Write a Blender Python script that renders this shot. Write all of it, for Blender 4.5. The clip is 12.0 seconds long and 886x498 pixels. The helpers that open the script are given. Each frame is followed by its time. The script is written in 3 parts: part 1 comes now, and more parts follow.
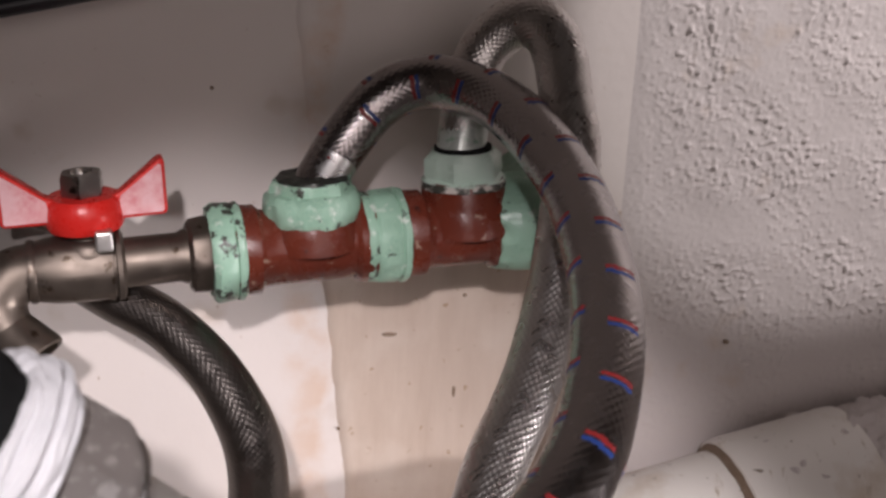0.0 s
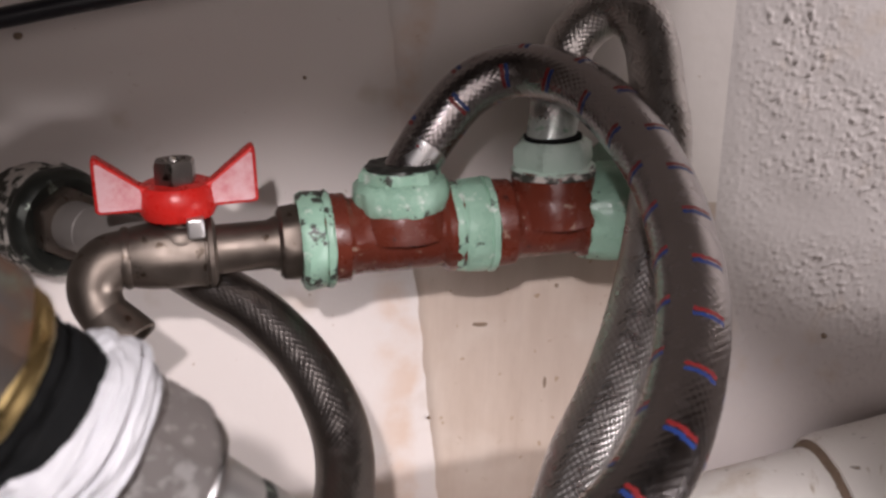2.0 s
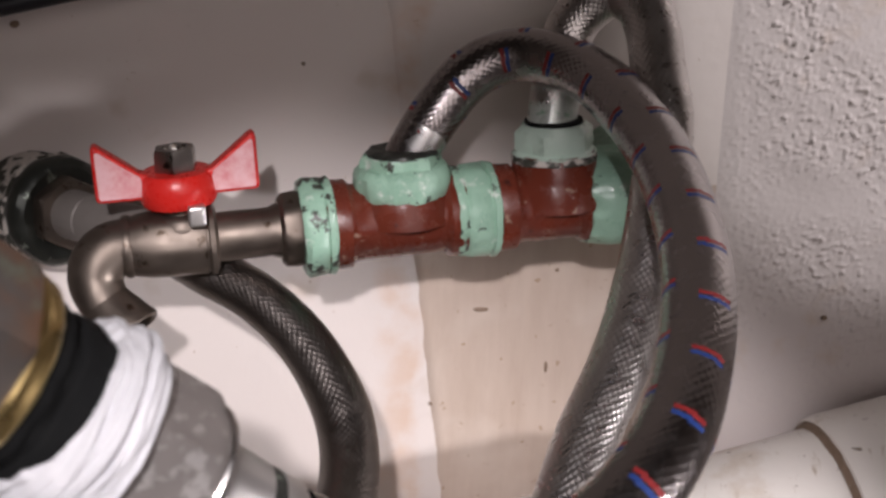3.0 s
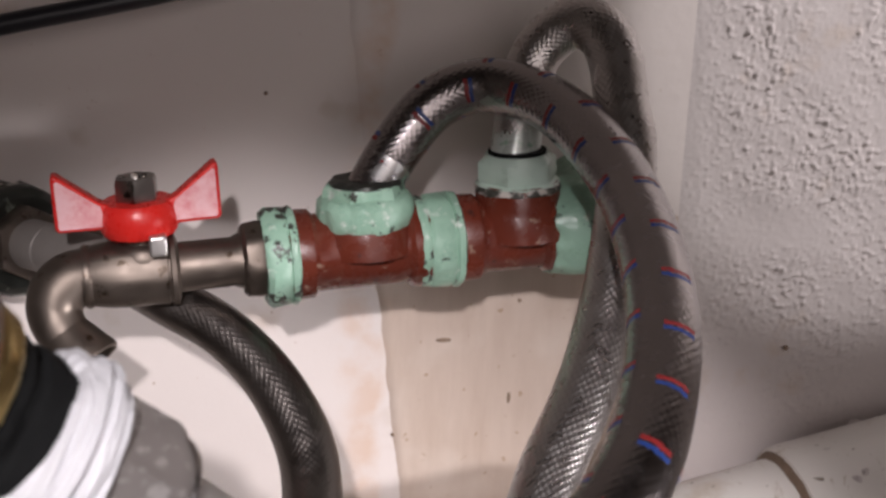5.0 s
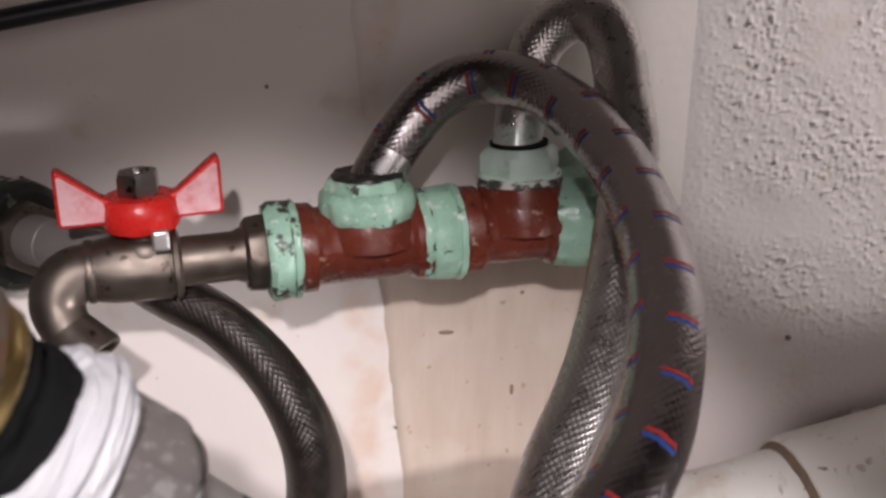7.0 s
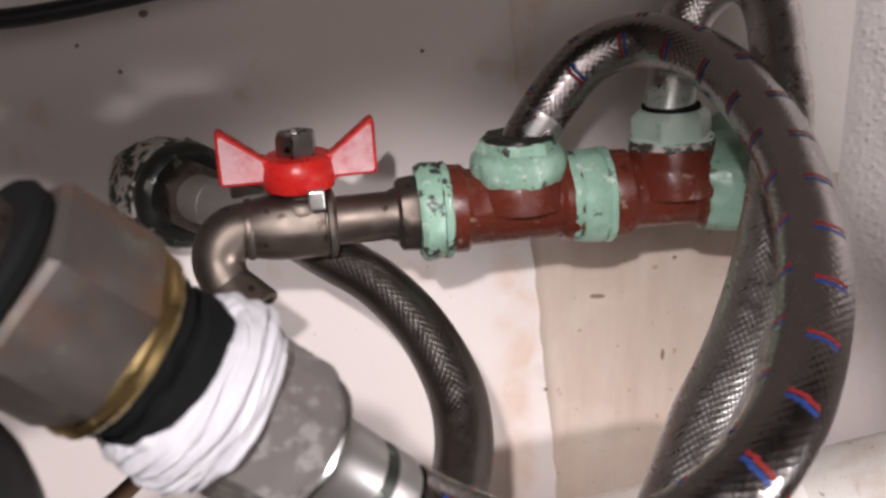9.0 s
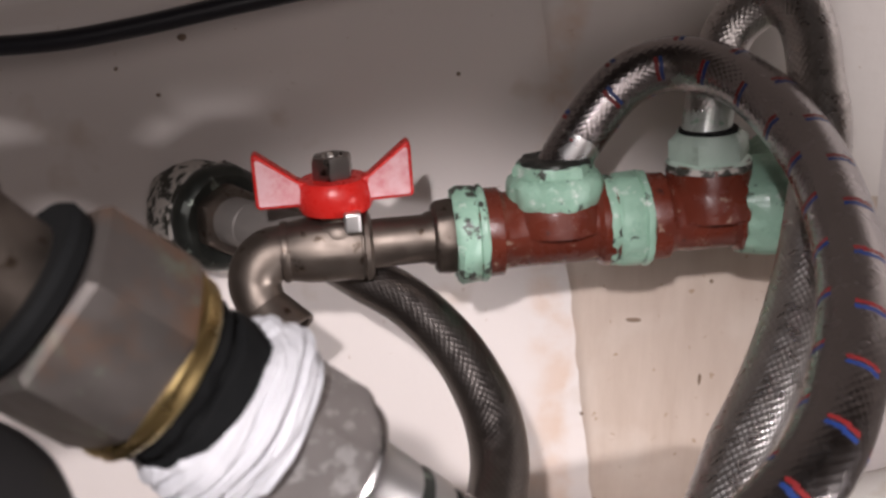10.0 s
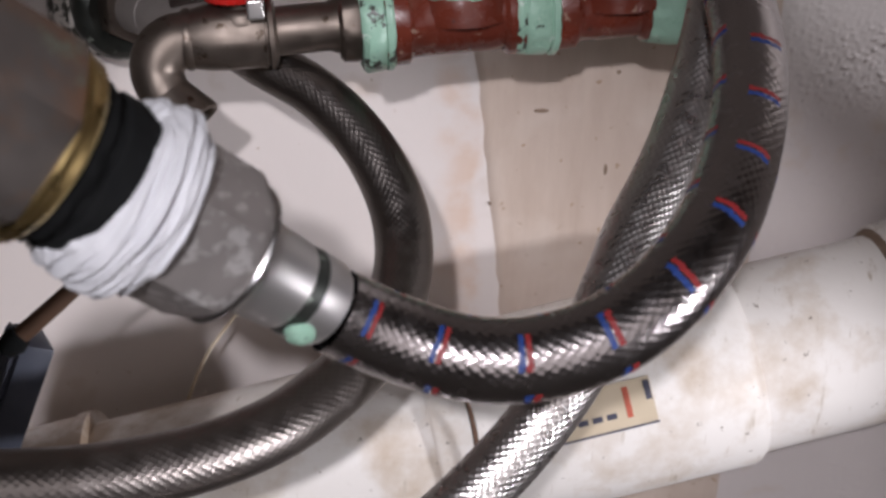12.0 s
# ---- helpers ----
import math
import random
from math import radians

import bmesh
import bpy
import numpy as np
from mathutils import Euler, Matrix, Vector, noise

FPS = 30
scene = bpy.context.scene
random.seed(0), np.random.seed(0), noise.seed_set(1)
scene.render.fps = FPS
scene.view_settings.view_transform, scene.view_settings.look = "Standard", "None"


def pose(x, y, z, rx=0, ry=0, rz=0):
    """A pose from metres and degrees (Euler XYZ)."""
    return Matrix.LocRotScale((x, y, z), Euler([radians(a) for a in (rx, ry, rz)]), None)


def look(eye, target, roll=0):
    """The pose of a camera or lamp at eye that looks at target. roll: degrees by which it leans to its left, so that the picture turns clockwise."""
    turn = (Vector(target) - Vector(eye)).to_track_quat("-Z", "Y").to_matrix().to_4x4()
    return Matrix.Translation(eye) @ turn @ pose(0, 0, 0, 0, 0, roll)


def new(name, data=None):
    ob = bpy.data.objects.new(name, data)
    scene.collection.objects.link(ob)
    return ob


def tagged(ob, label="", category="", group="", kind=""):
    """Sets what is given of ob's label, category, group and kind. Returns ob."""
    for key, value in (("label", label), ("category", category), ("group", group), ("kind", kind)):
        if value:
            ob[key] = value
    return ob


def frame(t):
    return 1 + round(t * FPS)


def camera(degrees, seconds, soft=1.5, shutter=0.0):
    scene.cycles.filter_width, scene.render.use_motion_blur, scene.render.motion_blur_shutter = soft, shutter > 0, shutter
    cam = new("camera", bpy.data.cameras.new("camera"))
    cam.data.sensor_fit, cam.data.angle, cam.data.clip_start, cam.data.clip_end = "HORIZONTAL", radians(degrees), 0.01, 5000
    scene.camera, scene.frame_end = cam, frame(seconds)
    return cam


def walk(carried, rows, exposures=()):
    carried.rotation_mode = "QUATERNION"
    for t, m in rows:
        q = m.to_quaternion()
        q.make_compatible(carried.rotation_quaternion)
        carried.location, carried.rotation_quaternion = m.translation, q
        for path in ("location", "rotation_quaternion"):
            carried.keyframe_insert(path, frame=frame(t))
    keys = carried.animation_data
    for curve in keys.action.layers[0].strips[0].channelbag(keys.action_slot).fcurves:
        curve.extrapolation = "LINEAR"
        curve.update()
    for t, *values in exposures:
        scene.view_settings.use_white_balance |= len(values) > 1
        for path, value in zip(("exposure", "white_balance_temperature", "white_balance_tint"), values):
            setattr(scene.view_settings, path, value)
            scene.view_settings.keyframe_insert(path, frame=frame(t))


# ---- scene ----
# The world is laid out in millimetres round the first standpoint of the camera and lifted 0.6 m over the floor.
MM, LIFT = 0.001, 0.6


def W(x, y, z):
    return Vector((x * MM, y * MM, z * MM + LIFT))


# ---- camera ----
cam = camera(35.62, 12.0, soft=2.8)
PATH = [
    (0, -1.07, -1.46, 3.15, -1.481, -16.864, 3.240),
    (0.5, -1.99, -2.03, 2.07, 0.757, -17.188, 3.007),
    (1, 0.12, -3.14, 1.49, 2.132, -16.373, 3.134),
    (1.5, 2.98, -0.90, 0.03, 3.733, -16.223, 1.929),
    (2, 5.23, -1.19, 1.51, 3.221, -17.290, 2.270),
    (2.5, 5.84, 1.79, 6.33, 2.167, -18.502, 4.060),
    (3, 1.63, -0.50, 1.23, 2.775, -17.893, 1.881),
    (3.5, 0.93, -0.68, 2.75, 1.062, -17.354, 3.152),
    (5.5, 0.07, 1.21, 0.33, 1.021, -16.518, 2.272),
    (6, -0.01, 1.19, 0.99, 0.691, -16.977, 2.498),
    (6.5, -0.70, 1.73, 0.57, 0.552, -16.872, 2.345),
    (7, -0.70, 1.29, 0.91, 1.009, -16.930, 2.011),
    (9, 4.45, -4.28, -0.46, 8.163, -18.255, 0.597),
    (9.5, 1.14, -4.68, -1.68, 10.671, -16.937, -0.525),
    (10, 3.95, -3.85, -0.38, 9.675, -17.340, 0.327),
    (10.5, 4.66, -3.96, -0.23, 8.816, -18.301, 0.745),
    (11, 5.71, -4.07, 0.48, 8.101, -18.850, 1.377),
    (11.5, 9.43, -5.55, -1.39, 7.163, -23.284, 1.413),
    (12, 11.08, -5.67, -2.52, 6.290, -25.615, 1.588),
]


def stand(x, y, z, yaw, pitch, roll):
    return Matrix.Translation(W(x, y, z)) @ pose(0, 0, 0, 0, 0, yaw) @ pose(0, 0, 0, 90 + pitch) @ pose(0, 0, 0, 0, 0, roll)


walk(cam, [(t, stand(*r)) for t, *r in PATH], [(0.0, 0.0, 6480, 13), (3.5, 0.06, 6400, 12), (7.2, 0.06, 6400, 12), (8.8, 0.16, 6400, 11), (10.9, 0.12, 6380, 11), (11.5, 0.06, 6080, 11), (12.0, -0.3, 6060, 10)])
cam.data.dof.use_dof = True
cam.data.dof.focus_distance = 0.41
cam.data.dof.aperture_fstop = 22.0

# ---- light ----
world = bpy.data.worlds.new("world")
scene.world = world
world.use_nodes = True
world.node_tree.nodes["Background"].inputs[0].default_value = (0.8, 0.85, 1, 1)
world.node_tree.nodes["Background"].inputs[1].default_value = 0.02


def area(name, at, to, size, watts, colour):
    data = bpy.data.lights.new(name, "AREA")
    data.shape, data.size, data.energy, data.color = "DISK", size, watts, colour
    ob = new(name, data)
    ob.matrix_world = look(at, to)
    return ob


def spot(name, at, to, degrees, blend, size, watts, colour):
    data = bpy.data.lights.new(name, "SPOT")
    data.spot_size, data.spot_blend, data.shadow_soft_size, data.energy, data.color = radians(degrees), blend, size, watts, colour
    ob = new(name, data)
    ob.matrix_world = look(at, to)
    return ob


TORCH = spot("torch", W(-15, -364, 250), W(-55, 455, -344), 27, 0.4, 0.012, 21, (1.0, 0.92, 0.93))
# Added unseen spot rakes the plaster; its cone edge stands for the diagonal shadow.
RAKING_SPOT = spot("raking_spot", W(398, 285, 164), W(233, 492, 22), 40.6, 0.15, 0.008, 5.6, (1.0, 0.94, 0.94))
FLOOR_LAMP = spot("floor_lamp", W(600, 70, -195), W(44, 292, -278), 33, 0.4, 0.03, 17, (1.0, 0.93, 0.94))
# Broad fill added behind the camera to lift the dark parts; no known source.
FILL_LAMP = area("fill_lamp", W(480, -850, 260), W(0, 440, -130), 1.1, 3.5, (1.0, 0.88, 0.85))


# ---- materials ----
class Mat:
    """A node material that is put together step by step."""

    def __init__(self, name, colour=(0.5, 0.5, 0.5), rough=0.5, metal=0.0):
        self.m = bpy.data.materials.new(name)
        self.m.use_nodes = True
        self.t = self.m.node_tree
        self.b = self.t.nodes["Principled BSDF"]
        self.b.inputs["Base Color"].default_value = (*colour, 1)
        self.b.inputs["Roughness"].default_value = rough
        self.b.inputs["Metallic"].default_value = metal
        self.place = None

    def node(self, kind, **inputs):
        n = self.t.nodes.new(kind)
        for k, v in inputs.items():
            n.inputs[k.replace("_", " ")].default_value = v
        return n

    def coords(self):
        if self.place is None:
            self.place = self.t.nodes.new("ShaderNodeNewGeometry").outputs["Position"]
        return self.place

    def noise(self, scale, detail=4, rough=0.55, stretch=None):
        n = self.node("ShaderNodeTexNoise", Scale=scale, Detail=detail, Roughness=rough)
        src = self.coords()
        if stretch:
            mp = self.node("ShaderNodeMapping")
            mp.inputs["Scale"].default_value = stretch
            self.t.links.new(src, mp.inputs["Vector"])
            src = mp.outputs[0]
        self.t.links.new(src, n.inputs["Vector"])
        return n.outputs["Fac"]

    def ramp(self, fac, stops):
        r = self.t.nodes.new("ShaderNodeValToRGB")
        r.color_ramp.elements[0].position, r.color_ramp.elements[0].color = stops[0][0], (*stops[0][1], 1)
        r.color_ramp.elements[1].position, r.color_ramp.elements[1].color = stops[-1][0], (*stops[-1][1], 1)
        for p, c in stops[1:-1]:
            r.color_ramp.elements.new(p).color = (*c, 1)
        self.t.links.new(fac, r.inputs["Fac"])
        return r.outputs["Color"]

    def ramp_of(self, value, places, heights):
        lo, hi = places[0], places[-1]
        n = self.node("ShaderNodeMapRange")
        n.inputs["From Min"].default_value, n.inputs["From Max"].default_value = lo, hi
        self.t.links.new(value, n.inputs["Value"])
        return self.ramp(n.outputs[0], [((p - lo) / (hi - lo), (h, h, h)) for p, h in zip(places, heights)])

    def mix(self, fac, a, b, mode="MIX"):
        n = self.t.nodes.new("ShaderNodeMix")
        n.data_type, n.blend_type = "RGBA", mode
        for sock, v in ((n.inputs["Factor"], fac), (n.inputs[6], a), (n.inputs[7], b)):
            if isinstance(v, tuple):
                sock.default_value = (*v, 1)
            elif isinstance(v, float):
                sock.default_value = v
            else:
                self.t.links.new(v, sock)
        return n.outputs[2]

    def colour(self, c):
        self.t.links.new(c, self.b.inputs["Base Color"])
        return self

    def value(self, name, fac, lo, hi):
        n = self.node("ShaderNodeMapRange")
        n.inputs["To Min"].default_value, n.inputs["To Max"].default_value = lo, hi
        n.inputs["From Min"].default_value, n.inputs["From Max"].default_value = 0.3, 0.7
        self.t.links.new(fac, n.inputs["Value"])
        self.t.links.new(n.outputs[0], self.b.inputs[name])
        return self

    def bump(self, fac, strength, mm):
        n = self.node("ShaderNodeBump", Strength=strength, Distance=mm * MM)
        self.t.links.new(fac, n.inputs["Height"])
        last = self.b.inputs["Normal"]
        if last.is_linked:
            self.t.links.new(last.links[0].from_socket, n.inputs["Normal"])
        self.t.links.new(n.outputs[0], last)
        return self


def step(m, fac, lo, hi):
    return m.ramp(fac, [(lo, (0, 0, 0)), (hi, (1, 1, 1))])


def edge_stain(m):
    """Damp that has crept along the edge of the plaster strip, in patches."""
    sep = m.t.nodes.new("ShaderNodeSeparateXYZ")
    m.t.links.new(m.coords(), sep.inputs[0])
    shake = m.node("ShaderNodeMapRange")
    shake.inputs["To Min"].default_value, shake.inputs["To Max"].default_value = -0.012, 0.012
    m.t.links.new(m.noise(30, 5, 0.6), shake.inputs["Value"])
    moved = m.t.nodes.new("ShaderNodeMath")
    m.t.links.new(sep.outputs["X"], moved.inputs[0])
    m.t.links.new(shake.outputs[0], moved.inputs[1])
    band = m.ramp_of(moved.outputs[0], (-0.046, -0.038, -0.031, -0.026), (0, 0.36, 0.46, 0))
    n = m.t.nodes.new("ShaderNodeMath")
    n.operation = "MULTIPLY"
    m.t.links.new(band, n.inputs[0])
    m.t.links.new(step(m, m.noise(45, 5), 0.44, 0.62), n.inputs[1])
    return n.outputs[0]


def wall_paint():
    m = Mat("old_wall_paint", rough=0.62)
    c = m.mix(m.noise(9, 5), (0.68, 0.615, 0.575), (0.77, 0.715, 0.68))
    c = m.mix(step(m, m.noise(330, 4, 0.7), 0.69, 0.73), c, (0.40, 0.29, 0.21))
    c = m.mix(step(m, m.noise(33, 3), 0.62, 0.8), c, (0.56, 0.47, 0.39))
    c = m.mix(edge_stain(m), c, (0.60, 0.36, 0.20))
    m.colour(c).bump(m.noise(60, 4), 0.5, 0.6).bump(m.noise(700, 3), 0.25, 0.12)
    return m.m


def strip_paint():
    m = Mat("stained_plaster", rough=0.7)
    streak = m.noise(1, 6, 0.6, (150, 150, 22))
    c = m.mix(streak, (0.43, 0.335, 0.265), (0.62, 0.525, 0.45))
    c = m.mix(step(m, m.noise(24, 4), 0.5, 0.75), c, (0.62, 0.54, 0.47))
    c = m.mix(edge_stain(m), c, (0.60, 0.36, 0.20))
    c = m.mix(step(m, m.noise(240, 3), 0.66, 0.72), c, (0.36, 0.25, 0.16))
    m.colour(c).bump(streak, 0.4, 0.4).bump(m.noise(500, 3), 0.3, 0.15)
    return m.m


def plaster():
    m = Mat("rough_plaster", rough=0.75)
    c = m.mix(m.noise(14, 5), (0.56, 0.51, 0.49), (0.68, 0.63, 0.61))
    c = m.mix(step(m, m.noise(40, 3), 0.64, 0.80), c, (0.58, 0.49, 0.42))
    m.colour(c).bump(m.noise(420, 4), 0.5, 0.35).bump(m.noise(1500, 2), 0.3, 0.1)
    return m.m


def red_paint():
    m = Mat("red_oxide_paint", rough=0.36)
    c = m.mix(m.noise(90, 5), (0.095, 0.019, 0.012), (0.17, 0.036, 0.019))
    c = m.mix(step(m, m.noise(260, 3), 0.66, 0.72), c, (0.30, 0.20, 0.15))
    c = m.mix(step(m, m.noise(170, 3), 0.68, 0.73), c, (0.05, 0.015, 0.012))
    m.colour(c).value("Roughness", m.noise(150, 3), 0.14, 0.42).bump(m.noise(150, 4), 0.6, 0.5).bump(m.noise(420, 3), 0.3, 0.15)
    return m.m


def green_paint(name="green_sealing_paint", flake=0.63, grain=170, lo=(0.23, 0.42, 0.305), hi=(0.41, 0.62, 0.49)):
    m = Mat(name, rough=0.38)
    c = m.mix(m.noise(120, 4), lo, hi)
    c = m.mix(step(m, m.noise(grain, 5, 0.65), flake, flake + 0.04), c, (0.05, 0.055, 0.045))
    c = m.mix(step(m, m.noise(140, 4, 0.65), 0.61, 0.70), c, (0.70, 0.77, 0.70))
    m.colour(c).value("Roughness", m.noise(160, 3), 0.22, 0.5).bump(m.noise(180, 4), 0.9, 0.8).bump(m.noise(700, 2), 0.3, 0.1)
    return m.m


def nickel(name, lo, hi, rough=(0.22, 0.42), metal=1.0, stain=0.7, spot=(0.10, 0.07, 0.05)):
    m = Mat(name, metal=metal)
    c = m.mix(m.noise(70, 5), lo, hi)
    c = m.mix(step(m, m.noise(210, 4), stain, stain + 0.08), c, spot)
    m.colour(c).value("Roughness", m.noise(130, 5), *rough).bump(m.noise(330, 4), 0.25, 0.12)
    return m.m


def worn_flats():
    """Tarnished nickel with broad rusty and greenish blooms."""
    m = Mat("dull_nickel", metal=0.75)
    c = m.mix(m.noise(70, 5), (0.15, 0.134, 0.122), (0.24, 0.215, 0.20))
    c = m.mix(step(m, m.noise(34, 4, 0.6), 0.50, 0.64), c, (0.27, 0.165, 0.11))
    c = m.mix(step(m, m.noise(55, 5, 0.65, (1, 1, 1.3)), 0.58, 0.70), c, (0.26, 0.29, 0.23))
    m.colour(c).value("Roughness", m.noise(130, 5), 0.34, 0.55).bump(m.noise(330, 4), 0.25, 0.12)
    return m.m


def red_plastic():
    m = Mat("red_plastic", rough=0.3)
    c = m.mix(m.noise(110, 4), (0.58, 0.016, 0.014), (0.70, 0.028, 0.02))
    m.colour(c).value("Roughness", m.noise(500, 3), 0.2, 0.42).bump(m.noise(420, 3), 0.25, 0.1)
    return m.m


def handle_face():
    m = Mat("sheen_red_plastic", rough=0.25)
    # The pinkish white reflection on the red wings is put into this colour.
    c = m.mix(step(m, m.noise(200, 6, 0.7), 0.25, 0.60), (0.70, 0.22, 0.23), (0.84, 0.52, 0.54))
    m.colour(c).bump(m.noise(420, 3), 0.4, 0.15)
    return m.m


def steel_braid(name, lo, hi, rough=(0.17, 0.27), metal=1.0, sheath=0.0):
    m = Mat(name, metal=metal)
    m.b.inputs["Coat Weight"].default_value = sheath
    m.b.inputs["Coat Roughness"].default_value = 0.12
    uv = m.t.nodes.new("ShaderNodeUVMap")
    wave = m.t.nodes.new("ShaderNodeTexWave")
    wave.bands_direction = "X"
    wave.inputs["Scale"].default_value = 22
    wave.inputs["Distortion"].default_value = 0.6
    m.t.links.new(uv.outputs[0], wave.inputs["Vector"])
    c = m.mix(m.noise(60, 4), lo, hi)
    m.colour(c).value("Roughness", m.noise(240, 3), *rough).bump(wave.outputs["Fac"], 0.08, 0.04)
    return m.m


def thread(name, colour):
    m = Mat(name, rough=0.45)
    m.colour(m.mix(m.noise(800, 2), colour, tuple(v * 0.6 for v in colour)))
    return m.m


def tape():
    m = Mat("white_sealing_tape", rough=0.55)
    m.colour(m.mix(m.noise(200, 4, 0.6, (1, 1, 1)), (0.64, 0.65, 0.68), (0.80, 0.80, 0.82)))
    m.b.inputs["Subsurface Weight"].default_value = 0.15
    m.b.inputs["Subsurface Radius"].default_value = (0.002, 0.002, 0.002)
    m.bump(m.noise(350, 3), 0.3, 0.2)
    return m.m


def pvc():
    m = Mat("old_white_pipe", rough=0.42)
    c = m.mix(m.noise(18, 5), (0.78, 0.745, 0.69), (0.86, 0.83, 0.79))
    c = m.mix(step(m, m.noise(26, 6, 0.6), 0.50, 0.70), c, (0.55, 0.45, 0.34))
    c = m.mix(step(m, m.noise(1, 5, 0.65, (260, 90, 30)), 0.62, 0.74), c, (0.50, 0.43, 0.34))
    c = m.mix(step(m, m.noise(260, 3), 0.68, 0.74), c, (0.25, 0.20, 0.15))
    sep = m.t.nodes.new("ShaderNodeSeparateXYZ")
    m.t.links.new(m.coords(), sep.inputs[0])
    rusty = m.t.nodes.new("ShaderNodeMath")
    rusty.operation = "MULTIPLY"
    m.t.links.new(m.ramp_of(sep.outputs["X"], (-0.14, -0.075), (0.85, 0)), rusty.inputs[0])
    m.t.links.new(step(m, m.noise(38, 5, 0.6), 0.36, 0.58), rusty.inputs[1])
    c = m.mix(rusty.outputs[0], c, (0.36, 0.25, 0.15))
    m.colour(c).bump(m.noise(70, 4), 0.5, 0.6).bump(m.noise(500, 3), 0.2, 0.1)
    return m.m


def plain(name, a, b, scale, rough, metal=0.0, bump=0.2):
    m = Mat(name, rough=rough, metal=metal)
    m.colour(m.mix(m.noise(scale, 4), a, b)).bump(m.noise(scale * 4, 3), bump, 0.2)
    return m.m


PAINT, STRIP, PLASTER = wall_paint(), strip_paint(), plaster()
RED_OXIDE, GREEN = red_paint(), green_paint()
GREEN_WORN = green_paint("worn_green_sealing_paint", 0.54, 150)
NICKEL = nickel("aged_nickel", (0.125, 0.10, 0.082), (0.25, 0.215, 0.185), (0.36, 0.58), 0.95, 0.62, (0.07, 0.05, 0.035))
DULL = worn_flats()
CHROME = nickel("chrome", (0.60, 0.59, 0.58), (0.72, 0.71, 0.70), (0.18, 0.34), 1.0, 0.74)
SATIN = nickel("satin_steel", (0.58, 0.565, 0.55), (0.72, 0.70, 0.68), (0.34, 0.50), 0.9, 0.72)
NUT_STEEL = nickel("worn_nut_steel", (0.30, 0.28, 0.26), (0.46, 0.44, 0.42), (0.2, 0.36), 1.0, 0.56, (0.06, 0.05, 0.04))
GREY_PIPE = nickel("dull_grey_pipe", (0.22, 0.20, 0.185), (0.32, 0.295, 0.275), (0.45, 0.6), 0.3, 0.66)
BRASS = nickel("brass", (0.55, 0.40, 0.16), (0.72, 0.56, 0.27), (0.2, 0.4), 1.0, 0.72)
CRUST = nickel("crusted_nickel", (0.31, 0.285, 0.27), (0.43, 0.40, 0.38), (0.40, 0.58), 0.55, 0.54, (0.60, 0.58, 0.56))
RED_PLASTIC, RED_FACE = red_plastic(), handle_face()
BRAID = steel_braid("braided_steel", (0.54, 0.51, 0.49), (0.70, 0.67, 0.65), (0.24, 0.36))
BRAID_DARK = steel_braid("smooth_braided_steel", (0.26, 0.235, 0.23), (0.38, 0.35, 0.345), (0.20, 0.30), 1.0, 0.7)
BRAID_DULL = steel_braid("tarnished_braid", (0.17, 0.15, 0.14), (0.28, 0.255, 0.235), (0.30, 0.44))
THREAD_RED, THREAD_BLUE = thread("red_thread", (0.26, 0.02, 0.022)), thread("blue_thread", (0.018, 0.05, 0.22))
TAPE, PVC = tape(), pvc()
RUBBER = plain("black_rubber", (0.004, 0.0045, 0.005), (0.010, 0.0105, 0.0105), 200, 0.85)
RUBBER.node_tree.nodes["Principled BSDF"].inputs["Specular IOR Level"].default_value = 0.2
CABLE = plain("black_cable_sheath", (0.010, 0.010, 0.013), (0.02, 0.02, 0.025), 90, 0.35)
CASING = plain("dark_grey_casing", (0.009, 0.009, 0.010), (0.015, 0.0145, 0.0145), 60, 0.6)
DARK_METAL = nickel("blackened_fitting", (0.035, 0.04, 0.036), (0.09, 0.095, 0.085), (0.3, 0.5), 0.7, 0.62, (0.35, 0.40, 0.34))
FLAKED = nickel("flaking_white_paint", (0.54, 0.50, 0.45), (0.66, 0.62, 0.57), (0.5, 0.7), 0.0, 0.46, (0.05, 0.05, 0.04))
RUST = plain("rusty_rod", (0.07, 0.034, 0.018), (0.13, 0.07, 0.038), 150, 0.7)
PLASTIC_BLUE = plain("blue_grey_plastic", (0.035, 0.04, 0.06), (0.09, 0.10, 0.13), 120, 0.4)
PAPER = plain("yellowed_label_paper", (0.55, 0.46, 0.32), (0.66, 0.56, 0.41), 150, 0.6)
INK_DARK = plain("dark_ink", (0.05, 0.05, 0.08), (0.08, 0.08, 0.11), 300, 0.6)
INK_RED = plain("red_ink", (0.45, 0.09, 0.05), (0.55, 0.14, 0.08), 300, 0.6)
FLOOR = plain("concrete_floor", (0.22, 0.21, 0.20), (0.32, 0.31, 0.29), 12, 0.8)
# Ceiling and side paint are darkened so the metal reflects a dim room.
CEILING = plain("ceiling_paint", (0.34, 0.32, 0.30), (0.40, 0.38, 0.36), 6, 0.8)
SIDE_PAINT = plain("dimmed_wall_paint", (0.30, 0.27, 0.25), (0.38, 0.35, 0.32), 8, 0.8)


# ---- building ----
def part(name, bm, material, parent=None, label="", smooth=True):
    me = bpy.data.meshes.new(name)
    bm.normal_update()
    bm.to_mesh(me)
    bm.free()
    for m in material if isinstance(material, (list, tuple)) else [material]:
        me.materials.append(m)
    for p in me.polygons:
        p.use_smooth = smooth
    if smooth:
        me.set_sharp_from_angle(angle=radians(38))
    ob = new(name, me)
    if parent is not None:
        ob.parent = parent
        ob.matrix_parent_inverse = parent.matrix_world.inverted()
    if label:
        tagged(ob, label)
    return ob


